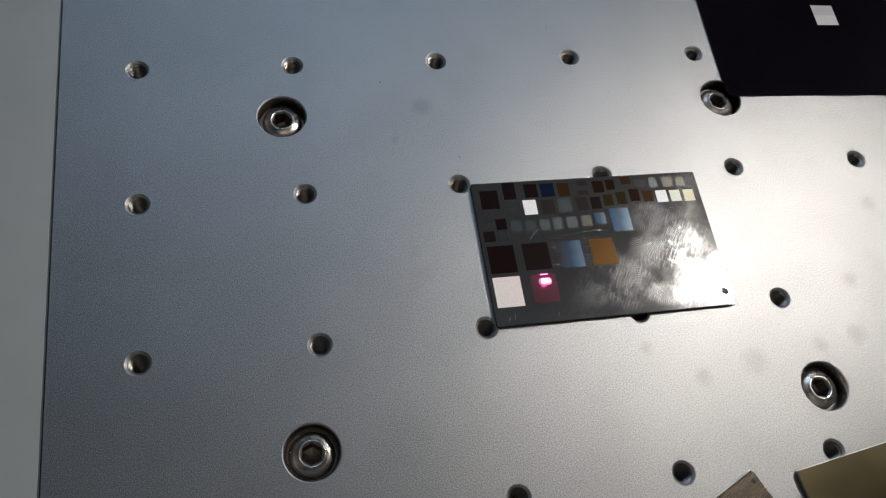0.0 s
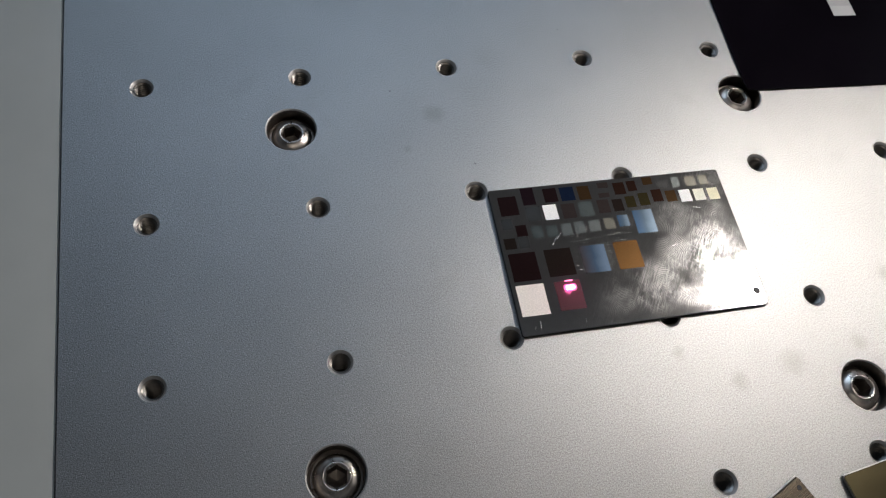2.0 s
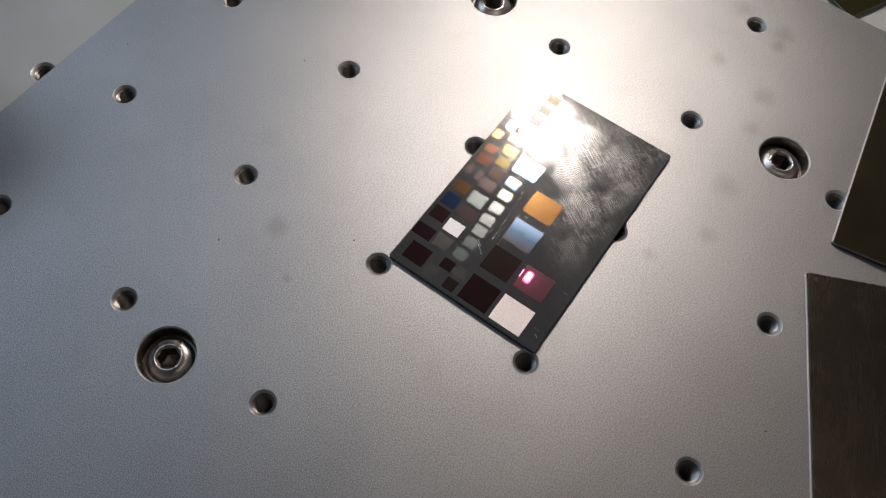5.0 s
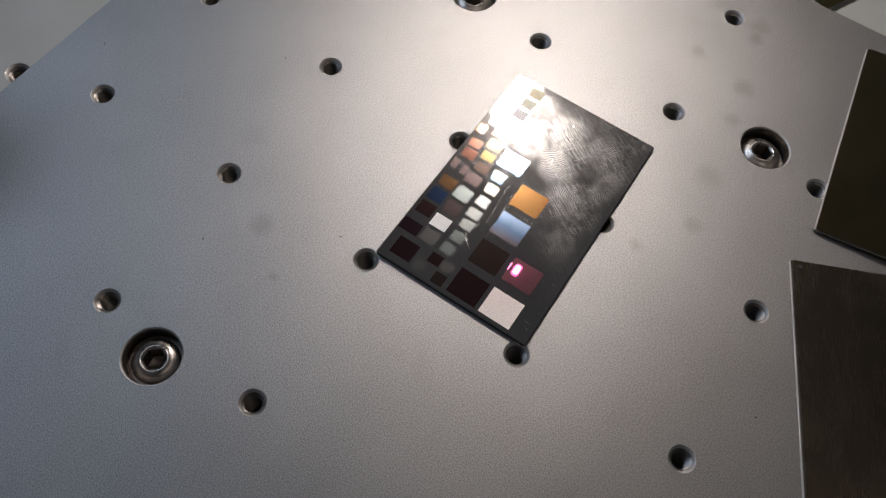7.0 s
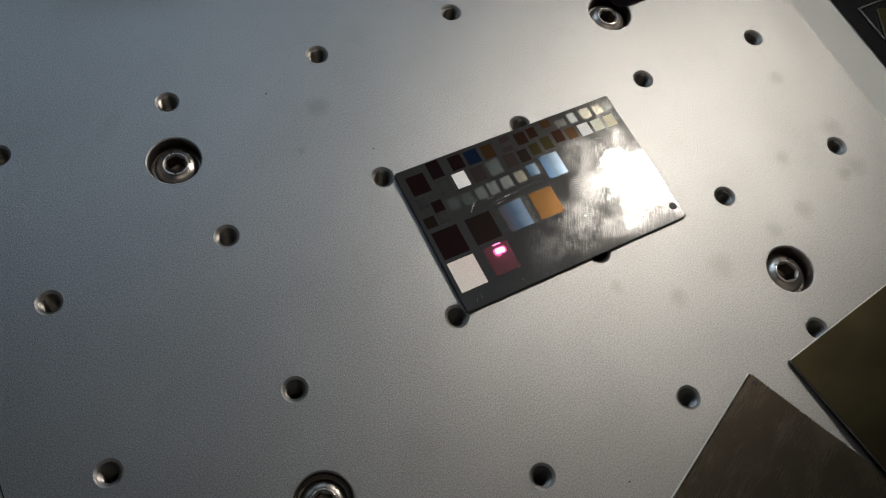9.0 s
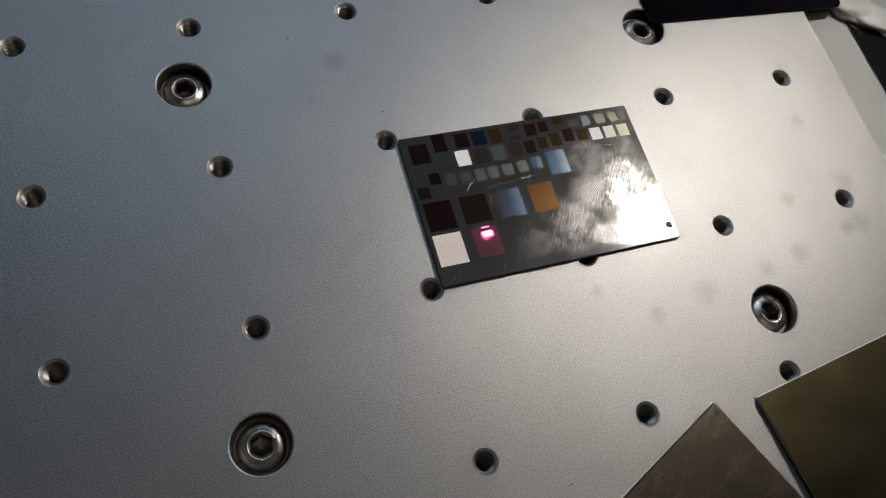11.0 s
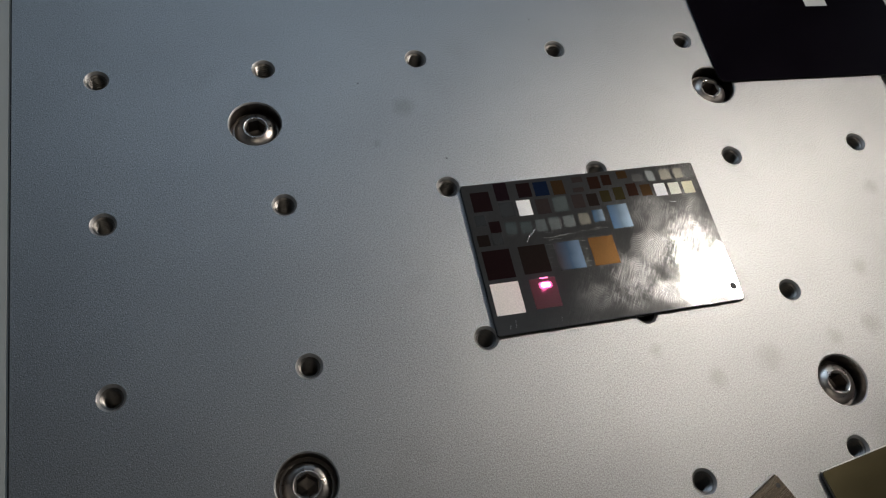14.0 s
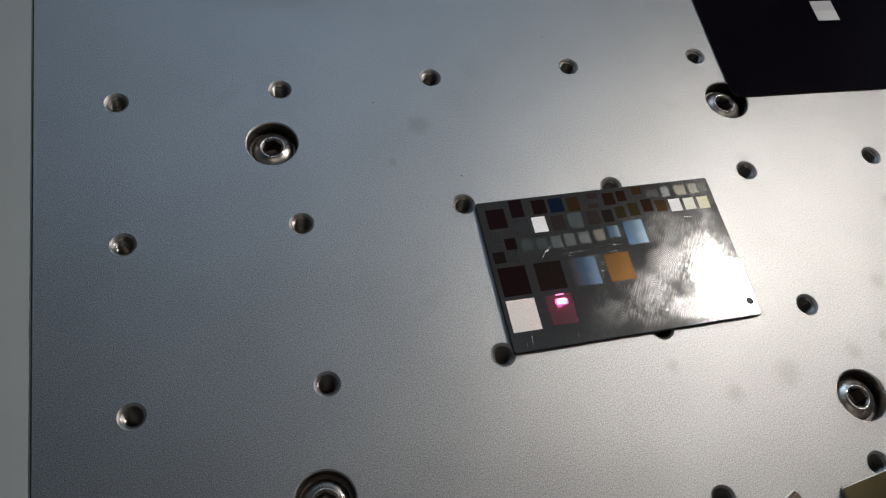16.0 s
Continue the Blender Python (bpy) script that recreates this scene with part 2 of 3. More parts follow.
WALL = painted("grey wall paint", (0.42, 0.40, 0.38), 0.8)
FILM = painted("crumpled clear plastic film", (0.58, 0.57, 0.55), 0.38)
WHITE_MARK = marked_metal("frosted white marking", (0.93, 0.92, 0.91), 0.8, metallic=0.0)
SQUARE_DULL = marked_metal("dull grey marking", (0.36, 0.355, 0.35), 0.7, metallic=0.0)
SQUARE_LIGHT = marked_metal("light grey marking", (0.45, 0.445, 0.44), 0.7, metallic=0.0)
CREAM_MARK = marked_metal("frosted cream marking", (0.86, 0.79, 0.73), 0.75, metallic=0.0)


# ---- building helpers ----
def mesh_of(bm, name, material, smooth=False):
    me = bpy.data.meshes.new(name)
    bm.to_mesh(me)
    bm.free()
    if material:
        me.materials.append(material)
    if smooth:
        for p in me.polygons:
            p.use_smooth = True
        if smooth is not True:
            me.set_sharp_from_angle(angle=radians(smooth))
    return me


def part(name, bm, material, parent, label="", smooth=False):
    ob = new(name, mesh_of(bm, name, material, smooth) if isinstance(bm, bmesh.types.BMesh) else bm)
    ob.parent = parent
    return tagged(ob, label)


def base_empty(name, m=None):
    ob = new(name)
    ob.empty_display_size = 0.01
    if m:
        ob.matrix_world = m
    return ob


def box(x0, x1, y0, y1, z0, z1, bevel=0.0, segments=2):
    bm = bmesh.new()
    bmesh.ops.create_cube(bm, size=1)
    bmesh.ops.scale(bm, vec=(x1 - x0, y1 - y0, z1 - z0), verts=bm.verts)
    bmesh.ops.translate(bm, vec=((x0 + x1) / 2, (y0 + y1) / 2, (z0 + z1) / 2), verts=bm.verts)
    if bevel:
        bmesh.ops.bevel(bm, geom=bm.edges[:], offset=bevel, segments=segments, affect="EDGES", profile=0.5)
    return bm


def slab(width, depth, height, radius, bevel, steps=6, piece="all"):
    """A sheet with rounded corners and a small bevel round its rim, centred, its underside at 0; or its upper face or its rim alone."""
    bm = bmesh.new()
    def ring(inset, z):
        out = []
        r = max(radius - inset, 1e-5)
        for cx, cy, start in ((1, 1, 0), (-1, 1, 90), (-1, -1, 180), (1, -1, 270)):
            for k in range(steps + 1):
                a = radians(start + 90 * k / steps)
                out.append(bm.verts.new((cx * (width / 2 - radius) + r * math.cos(a), cy * (depth / 2 - radius) + r * math.sin(a), z)))
        return out
    levels = [(bevel, 0), (0, bevel), (0, height - bevel), (bevel, height)]
    if piece == "rim":
        levels = levels[:3]
    if piece == "face":
        levels = levels[2:]
    rings = [ring(*level) for level in levels]
    for a, b in zip(rings, rings[1:]):
        for k in range(len(a)):
            j = (k + 1) % len(a)
            bm.faces.new((a[k], a[j], b[j], b[k]))
    if piece != "rim":
        bm.faces.new(rings[-1])
    if piece != "face":
        bm.faces.new(rings[0][::-1])
    return bm


def sheet(parent, material, edge, *size):
    """The face and the cut rim of a flat sheet."""
    part("face", slab(*size, piece="face"), material, parent)
    part("cut_edge", slab(*size, piece="rim"), edge, parent, "dark cut edge")


def lathe(profile, segments=40, closed_top=False):
    """A body of revolution about z from (radius, z) pairs."""
    bm = bmesh.new()
    rings = [[bm.verts.new((r * math.cos(2 * math.pi * k / segments), r * math.sin(2 * math.pi * k / segments), z)) for k in range(segments)] for r, z in profile]
    for a, b in zip(rings, rings[1:]):
        for k in range(segments):
            j = (k + 1) % segments
            bm.faces.new((a[k], a[j], b[j], b[k]))
    if closed_top:
        bm.faces.new(rings[-1])
    return bm


# ---- the drilled work plate ----
PITCH, THICK = 0.05, 0.015
PLATE = (-0.0240, 0.275, -0.275, 0.0755)
HOLE_R, BORE_R = 3.7 * MM, 8.2 * MM
HOLES = [(PITCH * i, PITCH * j) for i in range(6) for j in range(-5, 2)]
COUNTERBORES = [(0.0450, -0.0205), (0.2047, -0.0205), (0.0450, -0.1303), (0.2047, -0.1303)]

plate = tagged(base_empty("work_plate"), "grey bead-blasted aluminium plate drilled with threaded holes", "work plate")


def drilled_face(x0, x1, y0, y1, z, circles):
    """A flat face with round openings, each given as x, y, radius and corners."""
    from mathutils.geometry import delaunay_2d_cdt
    points, edges = [], []
    def loop(ring):
        first = len(points)
        points.extend(ring)
        edges.extend((first + k, first + (k + 1) % len(ring)) for k in range(len(ring)))
    loop([Vector(p) for p in ((x0, y0), (x1, y0), (x1, y1), (x0, y1))])
    for x, y, r, count in circles:
        loop([Vector((x + r * math.cos(2 * math.pi * k / count), y + r * math.sin(2 * math.pi * k / count))) for k in range(count)])
    verts, _, faces, *_ = delaunay_2d_cdt(points, edges, [], 1, 1e-7)
    bm = bmesh.new()
    top = [bm.verts.new((v.x, v.y, z)) for v in verts]
    for f in faces:
        c = sum((verts[k] for k in f), Vector((0, 0))) / len(f)
        if all((c.x - x) ** 2 + (c.y - y) ** 2 > (r * 0.995) ** 2 for x, y, r, _ in circles):
            bm.faces.new([top[k] for k in f])
    return bm


def plate_body():
    x0, x1, y0, y1 = PLATE
    rim = 0.0004
    circles = [(x, y, HOLE_R, 40) for x, y in HOLES] + [(x, y, BORE_R, 64) for x, y in COUNTERBORES]
    return drilled_face(x0 + rim, x1 - rim, y0 + rim, y1 - rim, 0, circles)


def plate_edge():
    x0, x1, y0, y1 = PLATE
    rim = 0.0004
    bm = bmesh.new()
    def rect(inset, z):
        return [bm.verts.new((x, y, z)) for x, y in ((x0 + inset, y0 + inset), (x1 - inset, y0 + inset), (x1 - inset, y1 - inset), (x0 + inset, y1 - inset))]
    rings = [rect(rim, 0), rect(0, -rim), rect(0, -THICK)]
    for a, b in zip(rings, rings[1:]):
        for k in range(4):
            bm.faces.new((a[k], b[k], b[(k + 1) % 4], a[(k + 1) % 4]))
    return bm


part("plate_top", plate_body(), ALUMINIUM, plate)
# Dark gap line round the plate, put into the rim's colour.
part("plate_edge", plate_edge(), BLACK_AND_SHADE, plate, "near-black edge for the dark border line")

# a tapped hole: countersink, then thread crests and roots down the bore
thread = [(2.95 * MM, -0.85 * MM)]
for k in range(13):
    z = -0.95 * MM - k * 1.0 * MM
    thread += [(3.0 * MM, z), (3.0 * MM, z - 0.10 * MM), (2.36 * MM, z - 0.45 * MM), (2.36 * MM, z - 0.60 * MM)]
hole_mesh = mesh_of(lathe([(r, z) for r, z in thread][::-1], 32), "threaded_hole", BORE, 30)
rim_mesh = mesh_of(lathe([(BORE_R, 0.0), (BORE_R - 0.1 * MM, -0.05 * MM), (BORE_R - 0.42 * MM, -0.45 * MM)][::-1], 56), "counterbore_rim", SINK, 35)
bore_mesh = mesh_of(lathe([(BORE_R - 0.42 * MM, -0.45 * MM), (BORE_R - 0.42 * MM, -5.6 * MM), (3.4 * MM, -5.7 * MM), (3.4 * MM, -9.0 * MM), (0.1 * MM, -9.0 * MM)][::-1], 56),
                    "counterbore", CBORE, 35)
sink_mesh = mesh_of(lathe([(HOLE_R, 0.0), (3.6 * MM, -0.06 * MM), (2.95 * MM, -0.85 * MM)][::-1], 40), "countersink", SINK, 30)
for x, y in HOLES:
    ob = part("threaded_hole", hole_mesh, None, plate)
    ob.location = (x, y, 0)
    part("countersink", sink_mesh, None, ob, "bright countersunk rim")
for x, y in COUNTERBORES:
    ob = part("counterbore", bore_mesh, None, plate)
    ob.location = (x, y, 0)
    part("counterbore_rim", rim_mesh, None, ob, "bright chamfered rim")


# ---- button-head screws in the counterbores ----
def screw_head():
    """A domed head with a raised rim round its hexagon socket."""
    bm = bmesh.new()
    n = 48
    def ring(r, z, flat=0.0):
        out = []
        for k in range(n):
            a = 2 * math.pi * k / n
            hexa = math.cos(math.pi / 6) / math.cos((a % (math.pi / 3)) - math.pi / 6)
            out.append(bm.verts.new((r * math.cos(a) * (1 + flat * (hexa - 1)), r * math.sin(a) * (1 + flat * (hexa - 1)), z)))
        return out
    profile = [(6.2, -4.75, 0), (6.5, -4.6, 0), (6.45, -4.25, 0), (6.1, -3.6, 0), (5.5, -3.0, 0), (4.7, -2.5, 0), (4.05, -2.3, 0), (3.85, -2.05, 0), (3.7, -1.95, 0), (3.5, -1.95, 0),
               (3.35, -2.1, 0), (3.15, -2.4, 0.8), (3.1, -2.6, 1), (3.0, -7.6, 1), (1.8, -8.0, 0.6), (0.05, -8.3, 0)]
    rings = [ring(r * MM, z * MM, f) for r, z, f in profile]
    for a, b in zip(rings, rings[1:]):
        for k in range(n):
            j = (k + 1) % n
            bm.faces.new((a[k], a[j], b[j], b[k]))
    return bm


screw_mesh = mesh_of(screw_head(), "button_head_screw", SCREW, 50)
# Socket faces get the darkened metal in place of deep shade.
screw_mesh.materials.append(CBORE)
for face in screw_mesh.polygons:
    face.material_index = int(face.center.z < -2.55 * MM and face.center.xy.length < 3.3 * MM)
for (x, y), turn in zip(COUNTERBORES, (10, 35, 22, 48)):
    ob = new("button_head_screw", screw_mesh)
    ob.matrix_world = pose(x, y, 0, 0, 0, turn)
    tagged(ob, "domed steel hex-socket screw sunk in its counterbore", "screw", "screws of the work plate")

def spring_washer():
    """A square-section ring, cut once, its ends sprung slightly apart in height."""
    bm = bmesh.new()
    rows = []
    steps = 56
    for k in range(steps + 1):
        a, lift = radians(4 + 350 * k / steps), 0.5 * MM * k / steps
        rows.append([bm.verts.new((r * MM * math.cos(a), r * MM * math.sin(a), z * MM + lift)) for r, z in ((4.2, -5.68), (7.05, -5.68), (7.2, -5.5), (7.2, -4.95), (7.05, -4.8), (4.2, -4.8))])
    for a, b in zip(rows, rows[1:]):
        for k in range(6):
            bm.faces.new((a[k], b[k], b[(k + 1) % 6], a[(k + 1) % 6]))
    bm.faces.new(rows[0])
    bm.faces.new(rows[-1][::-1])
    return bm


washer_mesh = mesh_of(spring_washer(), "spring_washer", CBORE, 35)
for (x, y), turn in zip(COUNTERBORES, (250, 300, 200, 265)):
    ob = new("spring_washer", washer_mesh)
    ob.matrix_world = pose(x, y, 0, 0, 0, turn)
    tagged(ob, "dark split spring washer under a domed screw head", "washer", "washers of the work plate")

# ---- the painted machine base round the plate ----
RAIL = -0.005
base = tagged(base_empty("machine_bed"), "light grey painted machine bed round the drilled plate", "machine bed")
BED_HOLE = (0.0926, 0.0812, 4.0 * MM)
gap = 0.0007
left, right, near, far = PLATE[0] - gap, PLATE[1] + gap, PLATE[2] - gap, PLATE[3] + gap
for x0, x1, y0, y1, top in ((-0.12, PLATE[0] - 0.0003, -0.40, 0.22, -0.0008), (right, 0.42, -0.40, 0.22, RAIL), (left, right, -0.40, near, RAIL)):
    part("bed_panel", box(x0, x1, y0, y1, -0.035, top, 0.0004, 1), WHITE_PAINT, base)
part("bed_panel", drilled_face(left, right, far, 0.22, RAIL, [(*BED_HOLE, 48)]), WHITE_PAINT, base)
part("bed_floor", box(left, right, near, 0.22, -0.035, -THICK - 0.0054), WHITE_PAINT, base)
scale = BED_HOLE[2] / HOLE_R
ob = part("threaded_hole", hole_mesh, None, base, "threaded steel hole in the bed")
ob.location, ob.scale = (BED_HOLE[0], BED_HOLE[1], RAIL), (scale, scale, 1)
part("countersink", sink_mesh, None, ob, "bright countersunk rim")

post = tagged(new("round_post", mesh_of(lathe([(0.0200, 0.0), (0.0210, 0.001), (0.0210, 0.012), (0.0185, 0.014), (0.0185, 0.072), (0.0165, 0.0755), (0.0001, 0.076)], 48), "round_post", BLACK_MATT, 35)),
              "dark round post standing on the machine bed", "post")
post.location = (0.0655, 0.1180, RAIL)

# ---- the laser-marked steel card ----
CARD_T = 1.2 * MM
card = tagged(base_empty("test_card", pose(0.14303, -0.07605, 0.0001, 0, 0, -0.35)), "polished steel test card with rows of laser-coloured squares", "test card")
sheet(card, CARD, BLACK_AND_SHADE, 79.8 * MM, 49.6 * MM, CARD_T, 0.8 * MM, 0.15 * MM)

C = {
    "maroon": marked_metal("maroon oxide", (0.12, 0.060, 0.063), 0.105),
    "wine": marked_metal("wine oxide", (0.11, 0.058, 0.073), 0.105),
    "navy": marked_metal("blue oxide", (0.065, 0.11, 0.25), 0.105),
    "orange": marked_metal("orange oxide", (0.32, 0.18, 0.085), 0.105),
    "rust": marked_metal("rust oxide", (0.17, 0.083, 0.06), 0.105),
    "brown": marked_metal("brown oxide", (0.14, 0.10, 0.085), 0.105),
    "olive": marked_metal("olive oxide", (0.22, 0.18, 0.08), 0.105),
    "teal": marked_metal("grey green oxide", (0.34, 0.39, 0.38), 0.15),
    "pinkgrey": marked_metal("pinkish oxide", (0.30, 0.23, 0.22), 0.105),
    "pale": marked_metal("pale oxide", (0.30, 0.31, 0.30), 0.15),
    "faint": marked_metal("faint oxide", (0.22, 0.22, 0.215), 0.15),
    "sky": marked_metal("pale blue oxide", (0.16, 0.29, 0.50), 0.15, (0.25, 0.36, 0.48)),
    "mauve": marked_metal("mauve blue oxide", (0.21, 0.18, 0.20), 0.15, (0.17, 0.28, 0.44)),
    "amber": marked_metal("amber oxide", (0.34, 0.175, 0.06), 0.155),
    "frost": marked_metal("frosted grey green oxide", (0.42, 0.46, 0.45), 0.165),
    "straw": marked_metal("pale straw oxide", (0.46, 0.45, 0.38), 0.165),
    "pink": marked_metal("pink oxide", (0.13, 0.05, 0.062), 0.2, metallic=0.7),
    "white": WHITE_MARK,
    "cream": CREAM_MARK,
    "ivory": marked_metal("ivory marking", (0.85, 0.84, 0.70), 0.7, metallic=0.0),
    "yellow": marked_metal("yellow marking", (0.84, 0.78, 0.55), 0.7, metallic=0.0),
}
# colour: left, top, width, height in millimetres from the card's far left corner
FIELDS = [
    ("maroon", 2.4, 2.9, 6.0, 6.8), ("wine", 10.4, 0.4, 4.2, 6.2), ("maroon", 17.7, 1.3, 4.5, 5.0), ("navy", 23.3, 1.4, 4.7, 5.0), ("orange", 29.3, 1.6, 4.0, 5.0),
    ("pinkgrey", 36.5, 1.0, 3.6, 2.0), ("pinkgrey", 36.0, 4.9, 3.6, 1.6), ("rust", 41.7, 1.6, 3.9, 4.4), ("rust", 46.5, 1.4, 3.1, 3.8), ("orange", 52.2, 0.6, 3.4, 2.8),
    ("faint", 57.0, 2.4, 3.8, 2.8), ("frost", 62.2, 1.6, 2.8, 3.9), ("straw", 67.0, 1.7, 3.8, 3.8), ("straw", 72.1, 1.7, 3.1, 3.7), ("pale", 76.2, 1.7, 2.2, 3.6),
    ("faint", 10.6, 7.4, 4.6, 4.9), ("white", 16.3, 7.2, 4.5, 5.4), ("pinkgrey", 22.4, 7.5, 4.4, 5.2), ("teal", 28.1, 7.4, 4.7, 5.3), ("pinkgrey", 34.6, 7.3, 3.9, 4.8),
    ("brown", 39.7, 7.6, 3.5, 4.4), ("olive", 44.4, 7.0, 3.3, 4.1), ("olive", 49.1, 6.3, 3.5, 4.6), ("rust", 54.0, 5.5, 3.5, 4.5), ("orange", 58.7, 6.4, 3.6, 4.1),
    ("white", 63.5, 6.6, 4.0, 4.5), ("ivory", 68.6, 6.8, 3.8, 4.3), ("yellow", 73.6, 6.9, 3.8, 4.4),
    ("faint", 1.9, 10.8, 3.3, 3.7), ("maroon", 5.9, 13.4, 3.5, 3.9), ("brown", 1.2, 17.6, 3.7, 3.7), ("faint", 5.7, 17.4, 3.4, 3.9),
    ("teal", 10.8, 14.3, 3.5, 4.1), ("teal", 15.6, 14.6, 3.6, 4.0), ("frost", 20.5, 14.5, 3.4, 4.1), ("frost", 24.9, 14.2, 3.4, 4.3), ("frost", 29.7, 14.3, 3.6, 4.0),
    ("straw", 34.9, 14.1, 3.5, 4.0), ("sky", 39.8, 13.5, 3.6, 4.1), ("sky", 45.3, 12.4, 6.7, 8.3),
    ("maroon", 1.4, 22.9, 8.6, 9.4), ("brown", 12.8, 22.8, 8.6, 9.2), ("mauve", 24.3, 22.9, 8.3, 9.3), ("amber", 35.6, 22.8, 8.2, 9.4),
    ("cream", 1.3, 33.6, 8.8, 10.0), ("pink", 13.4, 33.8, 8.2, 9.4),
]
for colour, left, top, wide, high in FIELDS:
    x, y = -39.9 + left + wide / 2, 24.8 - top - high / 2
    ob = part("marked_square", box(-wide / 2 * MM, wide / 2 * MM, -high / 2 * MM, high / 2 * MM, -0.3 * MM, 0.025 * MM), C[colour], card)
    ob.location = (x * MM, y * MM, CARD_T)
wear = random.Random(5)
HATCH = [(33.6 + wear.uniform(-0.8, 0.8), 23.2 + 1.05 * k + wear.uniform(-0.3, 0.3), wear.uniform(1.2, 3.4), wear.uniform(-2, 3)) for k in range(9)]
HATCH += [(23.0 + wear.uniform(-0.8, 0.8), 23.2 + 1.5 * k, wear.uniform(0.8, 2.4), wear.uniform(-2, 3)) for k in range(6)]
HATCH += [(18.5 + 4.9 * k + wear.uniform(-0.4, 0.4), 16.5, wear.uniform(2.4, 4.2), 87) for k in range(6)]
HATCH += [(wear.uniform(24, 40), 19.2 + 0.42 * k, wear.uniform(2.0, 9.0), wear.uniform(-2, 3)) for k in range(9)]
for x, y, long, turn in HATCH:
    ob = part("hatch_line", box(-long / 2 * MM, long / 2 * MM, -0.022 * MM, 0.022 * MM, -0.02 * MM, 0.015 * MM), HATCHED, card)
    ob.location, ob.rotation_euler = ((-39.9 + x) * MM, (24.8 - y) * MM, CARD_T), (0, 0, radians(turn))
for x, y, long, turn in ((17.6, 19.6, 4.6, 52), (19.0, 18.6, 2.6, 48), (6.2, 46.6, 2.2, 84), (20.2, 47.2, 1.2, 80), (4.4, 47.4, 1.2, 70), (56.0, 26.0, 2.0, 15), (68.0, 13.6, 2.4, -12)):
    ob = part("scratch", box(-long / 2 * MM, long / 2 * MM, -0.035 * MM, 0.035 * MM, -0.02 * MM, 0.015 * MM), SCRATCH, card, "bright raw scratch")
    ob.location, ob.rotation_euler = ((-39.9 + x) * MM, (24.8 - y) * MM, CARD_T), (0, 0, radians(turn))
# Shallow disc; the dark inside of the hole is only its colour.
hole = part("corner_hole", lathe([(1.3 * MM, 0.02 * MM), (0.9 * MM, 0.05 * MM), (0.7 * MM, 0.012 * MM), (0.02 * MM, 0.011 * MM)][::-1], 24), BLACK_AND_SHADE, card)
hole.location = (37.6 * MM, -20.0 * MM, CARD_T)

# ---- the laser's burning spot on the card ----
spot = tagged(base_empty("laser_spot", pose(0.1212, -0.0872, CARD_T + 0.0001)), "glowing pink-white laser marking spot on the card", "laser spot")
# Three weak emissive layers stand in for the pink halo round the core.
for name, size, place, tone, strength in (("halo_layer", (4.2, 2.3, 0.08), 0, (0.75, 0.16, 0.36), 0.07), ("halo_layer", (3.6, 1.9, 0.14), 0, (0.9, 0.24, 0.52), 0.22),
                                          ("halo_layer", (3.1, 1.55, 0.20), 0, (1.0, 0.42, 0.78), 0.60), ("burning_core", (2.7, 1.2, 0.30), 0, (1.0, 0.80, 0.97), 9.0),
                                          ("scan_line", (2.6, 0.36, 0.14), 2.3, (1.0, 0.26, 0.50), 2.0)):
    ob = part(name, slab(size[0] * MM, size[1] * MM, size[2] * MM, min(size[1] * 0.45, 0.9) * MM, 0.04 * MM), glow(name.replace("_", " "), tone, strength), spot)
    ob.location = (0, place * MM, 0)

# ---- loose cards and sheets ----
CRUMBS = ((121.0, -161.9), (114.9, 63.6), (144.2, 13.6), (101.8, -39.7), (79.0, -8.4))
black = tagged(base_empty("black_card", pose(0.2512, 0.0052, 0.0001, 0, 0, -2.2)), "black metal card with a small white square, overhanging the plate", "metal card")
sheet(black, BLACK_CARD, BLACK_AND_SHADE, 85.5 * MM, 54 * MM, 0.8 * MM, 3.0 * MM, 0.12 * MM)
for name, y0, y1, tone in (("white_square", 0.0, 5.0, SQUARE_DULL), ("white_square", -5.0, 0.0, SQUARE_LIGHT)):
    ob = part(name, box(-4.8 * MM, 4.8 * MM, y0 * MM, y1 * MM, -0.2 * MM, 0.03 * MM), tone, black, "pale grey marked half square")
    ob.location = (11.0 * MM, 11.5 * MM, 0.8 * MM)

sheet_b = tagged(base_empty("metal_blank", pose(0, 0, 0)), "grey brushed metal blank card lying on the plate", "metal blank", "metal blanks")
sheet_b.matrix_world = pose(0.1710, -0.1520, 0.0001, 0, 0, 24.5) @ pose(-0.040, -0.025, 0)
sheet(sheet_b, SHEET_B, EDGE, 80 * MM, 50 * MM, 1.0 * MM, 0.8 * MM, 0.3 * MM)
# Pale strip in the film material, added to draw the edge's bright line.
part("bright_edge_strip", box(-40 * MM, 39.6 * MM, 25.02 * MM, 25.4 * MM, 0.0, 0.4 * MM, 0.1 * MM), FILM, sheet_b, "added pale strip giving a bright edge line")
# Flat disc painted with the darkness of a small hole.
mark = part("corner_hole", lathe([(0.7 * MM, 0.012 * MM), (0.02 * MM, 0.011 * MM)][::-1], 16), BLACK_AND_SHADE, sheet_b)
mark.location = (38.0 * MM, 22.4 * MM, 1.0 * MM)

sheet_a = tagged(base_empty("metal_blank"), "yellowish brushed metal blank propped on another blank", "metal blank", "metal blanks")
sheet_a.matrix_world = pose(0.1845, -0.1545, 0.0003, -2.2, 0, 7.6) @ pose(0.040, -0.025, 0)
sheet(sheet_a, SHEET_A, EDGE, 80 * MM, 50 * MM, 1.1 * MM, 0.9 * MM, 0.12 * MM)

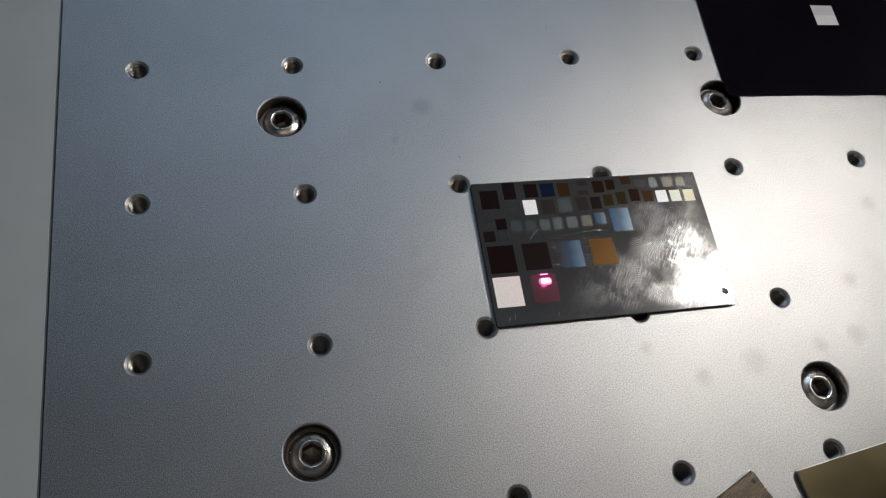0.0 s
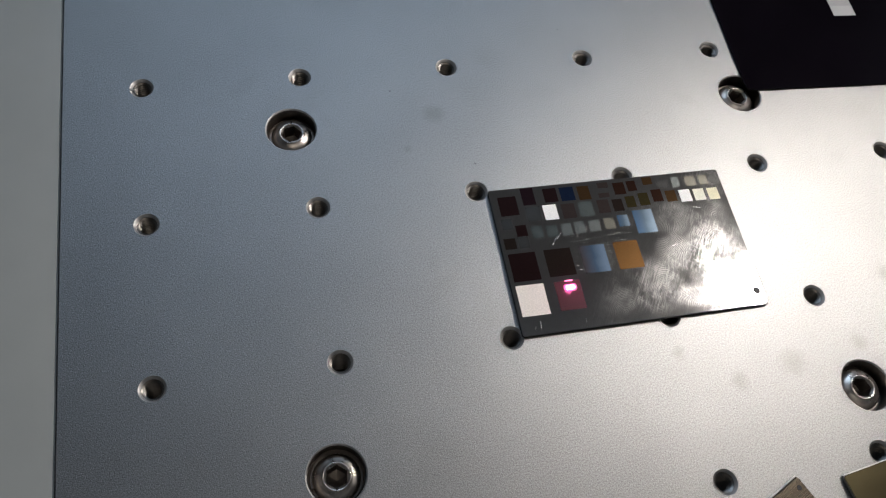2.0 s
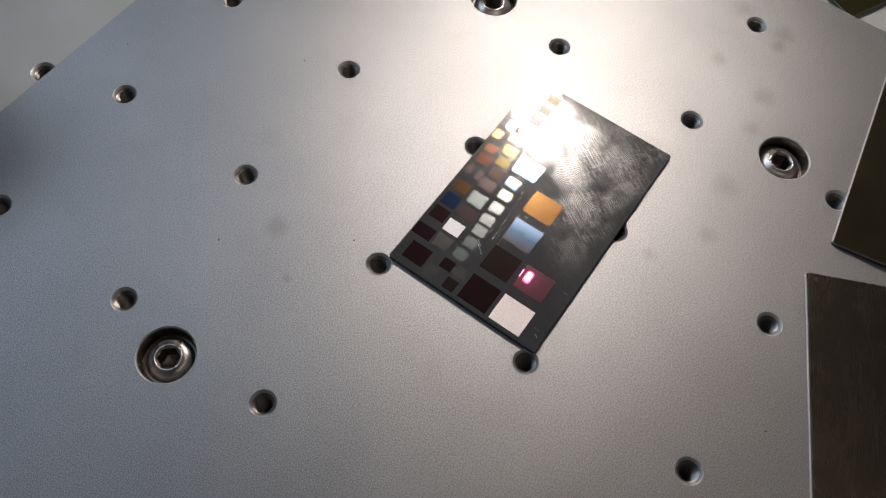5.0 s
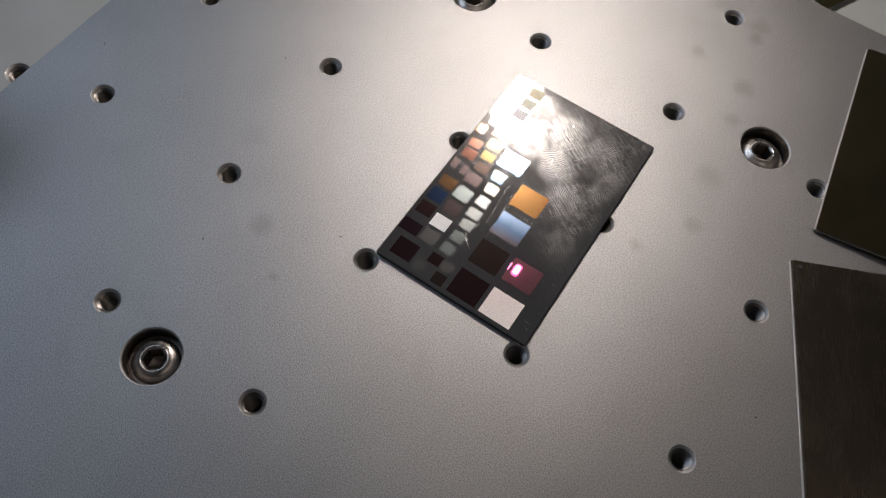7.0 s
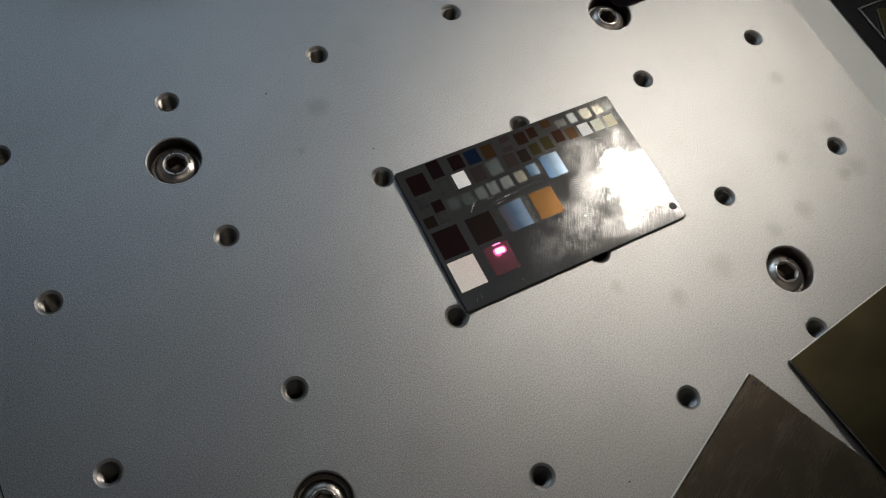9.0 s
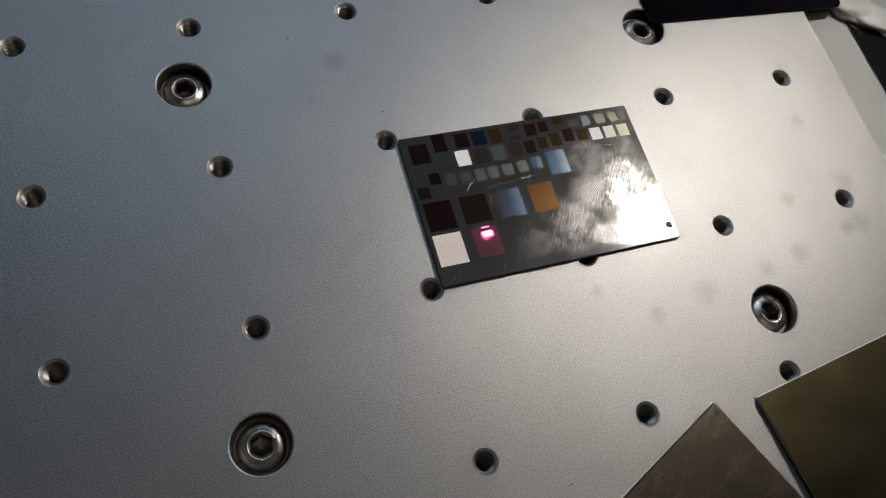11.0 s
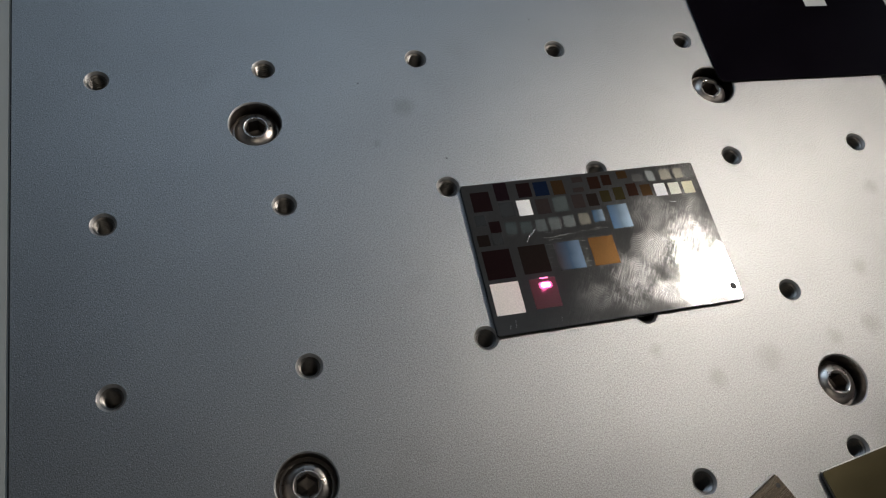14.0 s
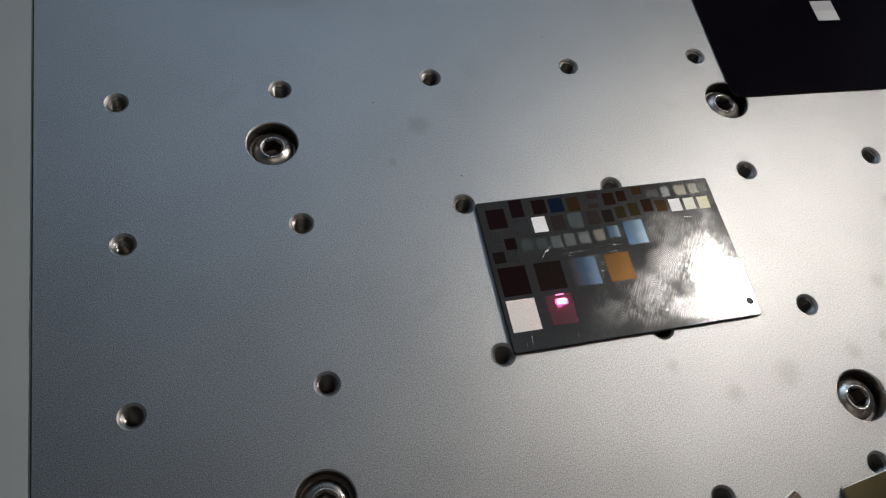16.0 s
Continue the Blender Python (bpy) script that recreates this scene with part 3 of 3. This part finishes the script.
# Same added strip: the lit edge is imitated by a paler sliver.
part("bright_edge_strip", box(-39.6 * MM, 40 * MM, 25.02 * MM, 25.35 * MM, 0.1 * MM, 0.5 * MM, 0.1 * MM), FILM, sheet_a, "added pale strip giving a bright edge line")

# crumbs of swarf on the plate
def crumb(seed):
    rng = random.Random(seed)
    bm = bmesh.new()
    bmesh.ops.create_icosphere(bm, subdivisions=1, radius=0.4 * MM)
    for v in bm.verts:
        v.co *= rng.uniform(0.6, 1.3)
        v.co.y *= 0.55
        v.co.z = max(v.co.z * 0.5, -0.1 * MM)
    return bm


for k, (x, y) in enumerate(CRUMBS):
    ob = tagged(new("swarf_crumb", mesh_of(crumb(k), "swarf_crumb", BLACK_AND_SHADE)), "tiny dark crumb of swarf lying on the plate", "crumb", "crumbs on the plate")
    ob.matrix_world = pose(x * MM, y * MM, 0.1 * MM, 0, 0, 47 * k)

# dark things lying on the base beside the plate
black_plate = tagged(base_empty("black_plate", pose(0.3320, -0.0795, RAIL + 0.0001)), "thin glossy black plate with a framed recess, on the machine bed", "plate")
part("panel", slab(70 * MM, 110 * MM, 1.0 * MM, 2 * MM, 0.2 * MM), BLACK_GLOSS, black_plate)
for x0, x1, y0, y1 in ((-28.4, -27.4, 11.0, 27.0), (-28.4, 6.0, 26.4, 27.2), (-28.4, 6.0, 10.8, 11.6), (5.2, 6.0, 11.0, 27.0)):
    part("recess_frame", box(x0 * MM, x1 * MM, y0 * MM, y1 * MM, 0.9 * MM, 1.5 * MM, 0.15 * MM), FRAME, black_plate, "worn grey raised frame")
brass = tagged(base_empty("metal_blank"), "dark brass-coloured metal blank lying on a black plate", "metal blank", "metal blanks")
brass.matrix_world = pose(0.2772, -0.1255, RAIL + 0.0012, 0, 0, 64.3) @ pose(0.039, -0.040, 0)
sheet(brass, BRASS, EDGE, 78 * MM, 80 * MM, 1.0 * MM, 1 * MM, 0.2 * MM)


def bent_tube(path, radius, rings, around, crumple, flatten):
    """A soft tube along path(u), resting on z = 0."""
    bm = bmesh.new()
    rows = []
    for k in range(rings):
        u = k / (rings - 1)
        centre, ahead = Vector(path(u)), Vector(path(u + 0.01)) - Vector(path(u - 0.01))
        across = Vector((-ahead.y, ahead.x, 0)).normalized()
        row = []
        for j in range(around):
            a = 2 * math.pi * j / around
            r = radius * (1 + crumple * noise.noise((u * 9, math.cos(a) * 1.6, math.sin(a) * 1.6)) + crumple * 0.4 * noise.noise((u * 31, math.cos(a) * 4, math.sin(a) * 4)))
            row.append(bm.verts.new(centre + across * (r * math.cos(a)) + Vector((0, 0, max(0.0, radius * flatten + r * flatten * math.sin(a))))))
        rows.append(row)
    for a, b in zip(rows, rows[1:]):
        for j in range(around):
            i = (j + 1) % around
            bm.faces.new((a[j], b[j], b[i], a[i]))
    bm.faces.new(rows[0])
    bm.faces.new(rows[-1][::-1])
    return bm


film_roll = tagged(new("plastic_film", mesh_of(bent_tube(lambda u: (0.2795 + 0.062 * u, -0.0030 - 0.0585 * u + 0.010 * u * u, 0), 0.0064, 48, 24, 0.45, 0.36), "plastic_film", FILM, True)),
                   "crumpled pale plastic film lying on the machine bed", "plastic film")
film_roll.location = (0, 0, RAIL)
cable = tagged(new("cable", mesh_of(bent_tube(lambda u: (0.2950 + 0.075 * u, 0.0060 - 0.060 * u + 0.030 * u * u, 0), 0.0031, 40, 16, 0.0, 1.0), "cable", BLACK_MATT, True)),
               "dark cable lying beside crumpled plastic film", "cable")
cable.location = (0, 0, RAIL)

# ---- plain room that closes the place ----
def room_side(name, *size):
    return tagged(new(name, mesh_of(box(*size), name, WALL)), "plain grey wall of the workroom", "wall", kind="structure")


table = tagged(new("table", mesh_of(box(-1.0, 1.3, -1.2, 0.8, -0.075, -0.0352, 0.003), "table", BLACK_MATT)), "dark bench top under the machine", "table", kind="structure")
tagged(room_side("floor", -1.8, 2.2, -2.0, 1.8, -0.9, -0.85), "plain floor of the workroom", "floor")
tagged(room_side("ceiling", -1.8, 2.2, -2.0, 1.8, 2.4, 2.45), "plain ceiling of the workroom", "ceiling")
room_side("wall_north", -1.8, 2.2, 1.75, 1.8, -0.85, 2.4)
room_side("wall_south", -1.8, 2.2, -2.0, -1.95, -0.85, 2.4)
room_side("wall_west", -1.8, -1.75, -1.95, 1.75, -0.85, 2.4)
room_side("wall_east", 2.15, 2.2, -1.95, 1.75, -0.85, 2.4)
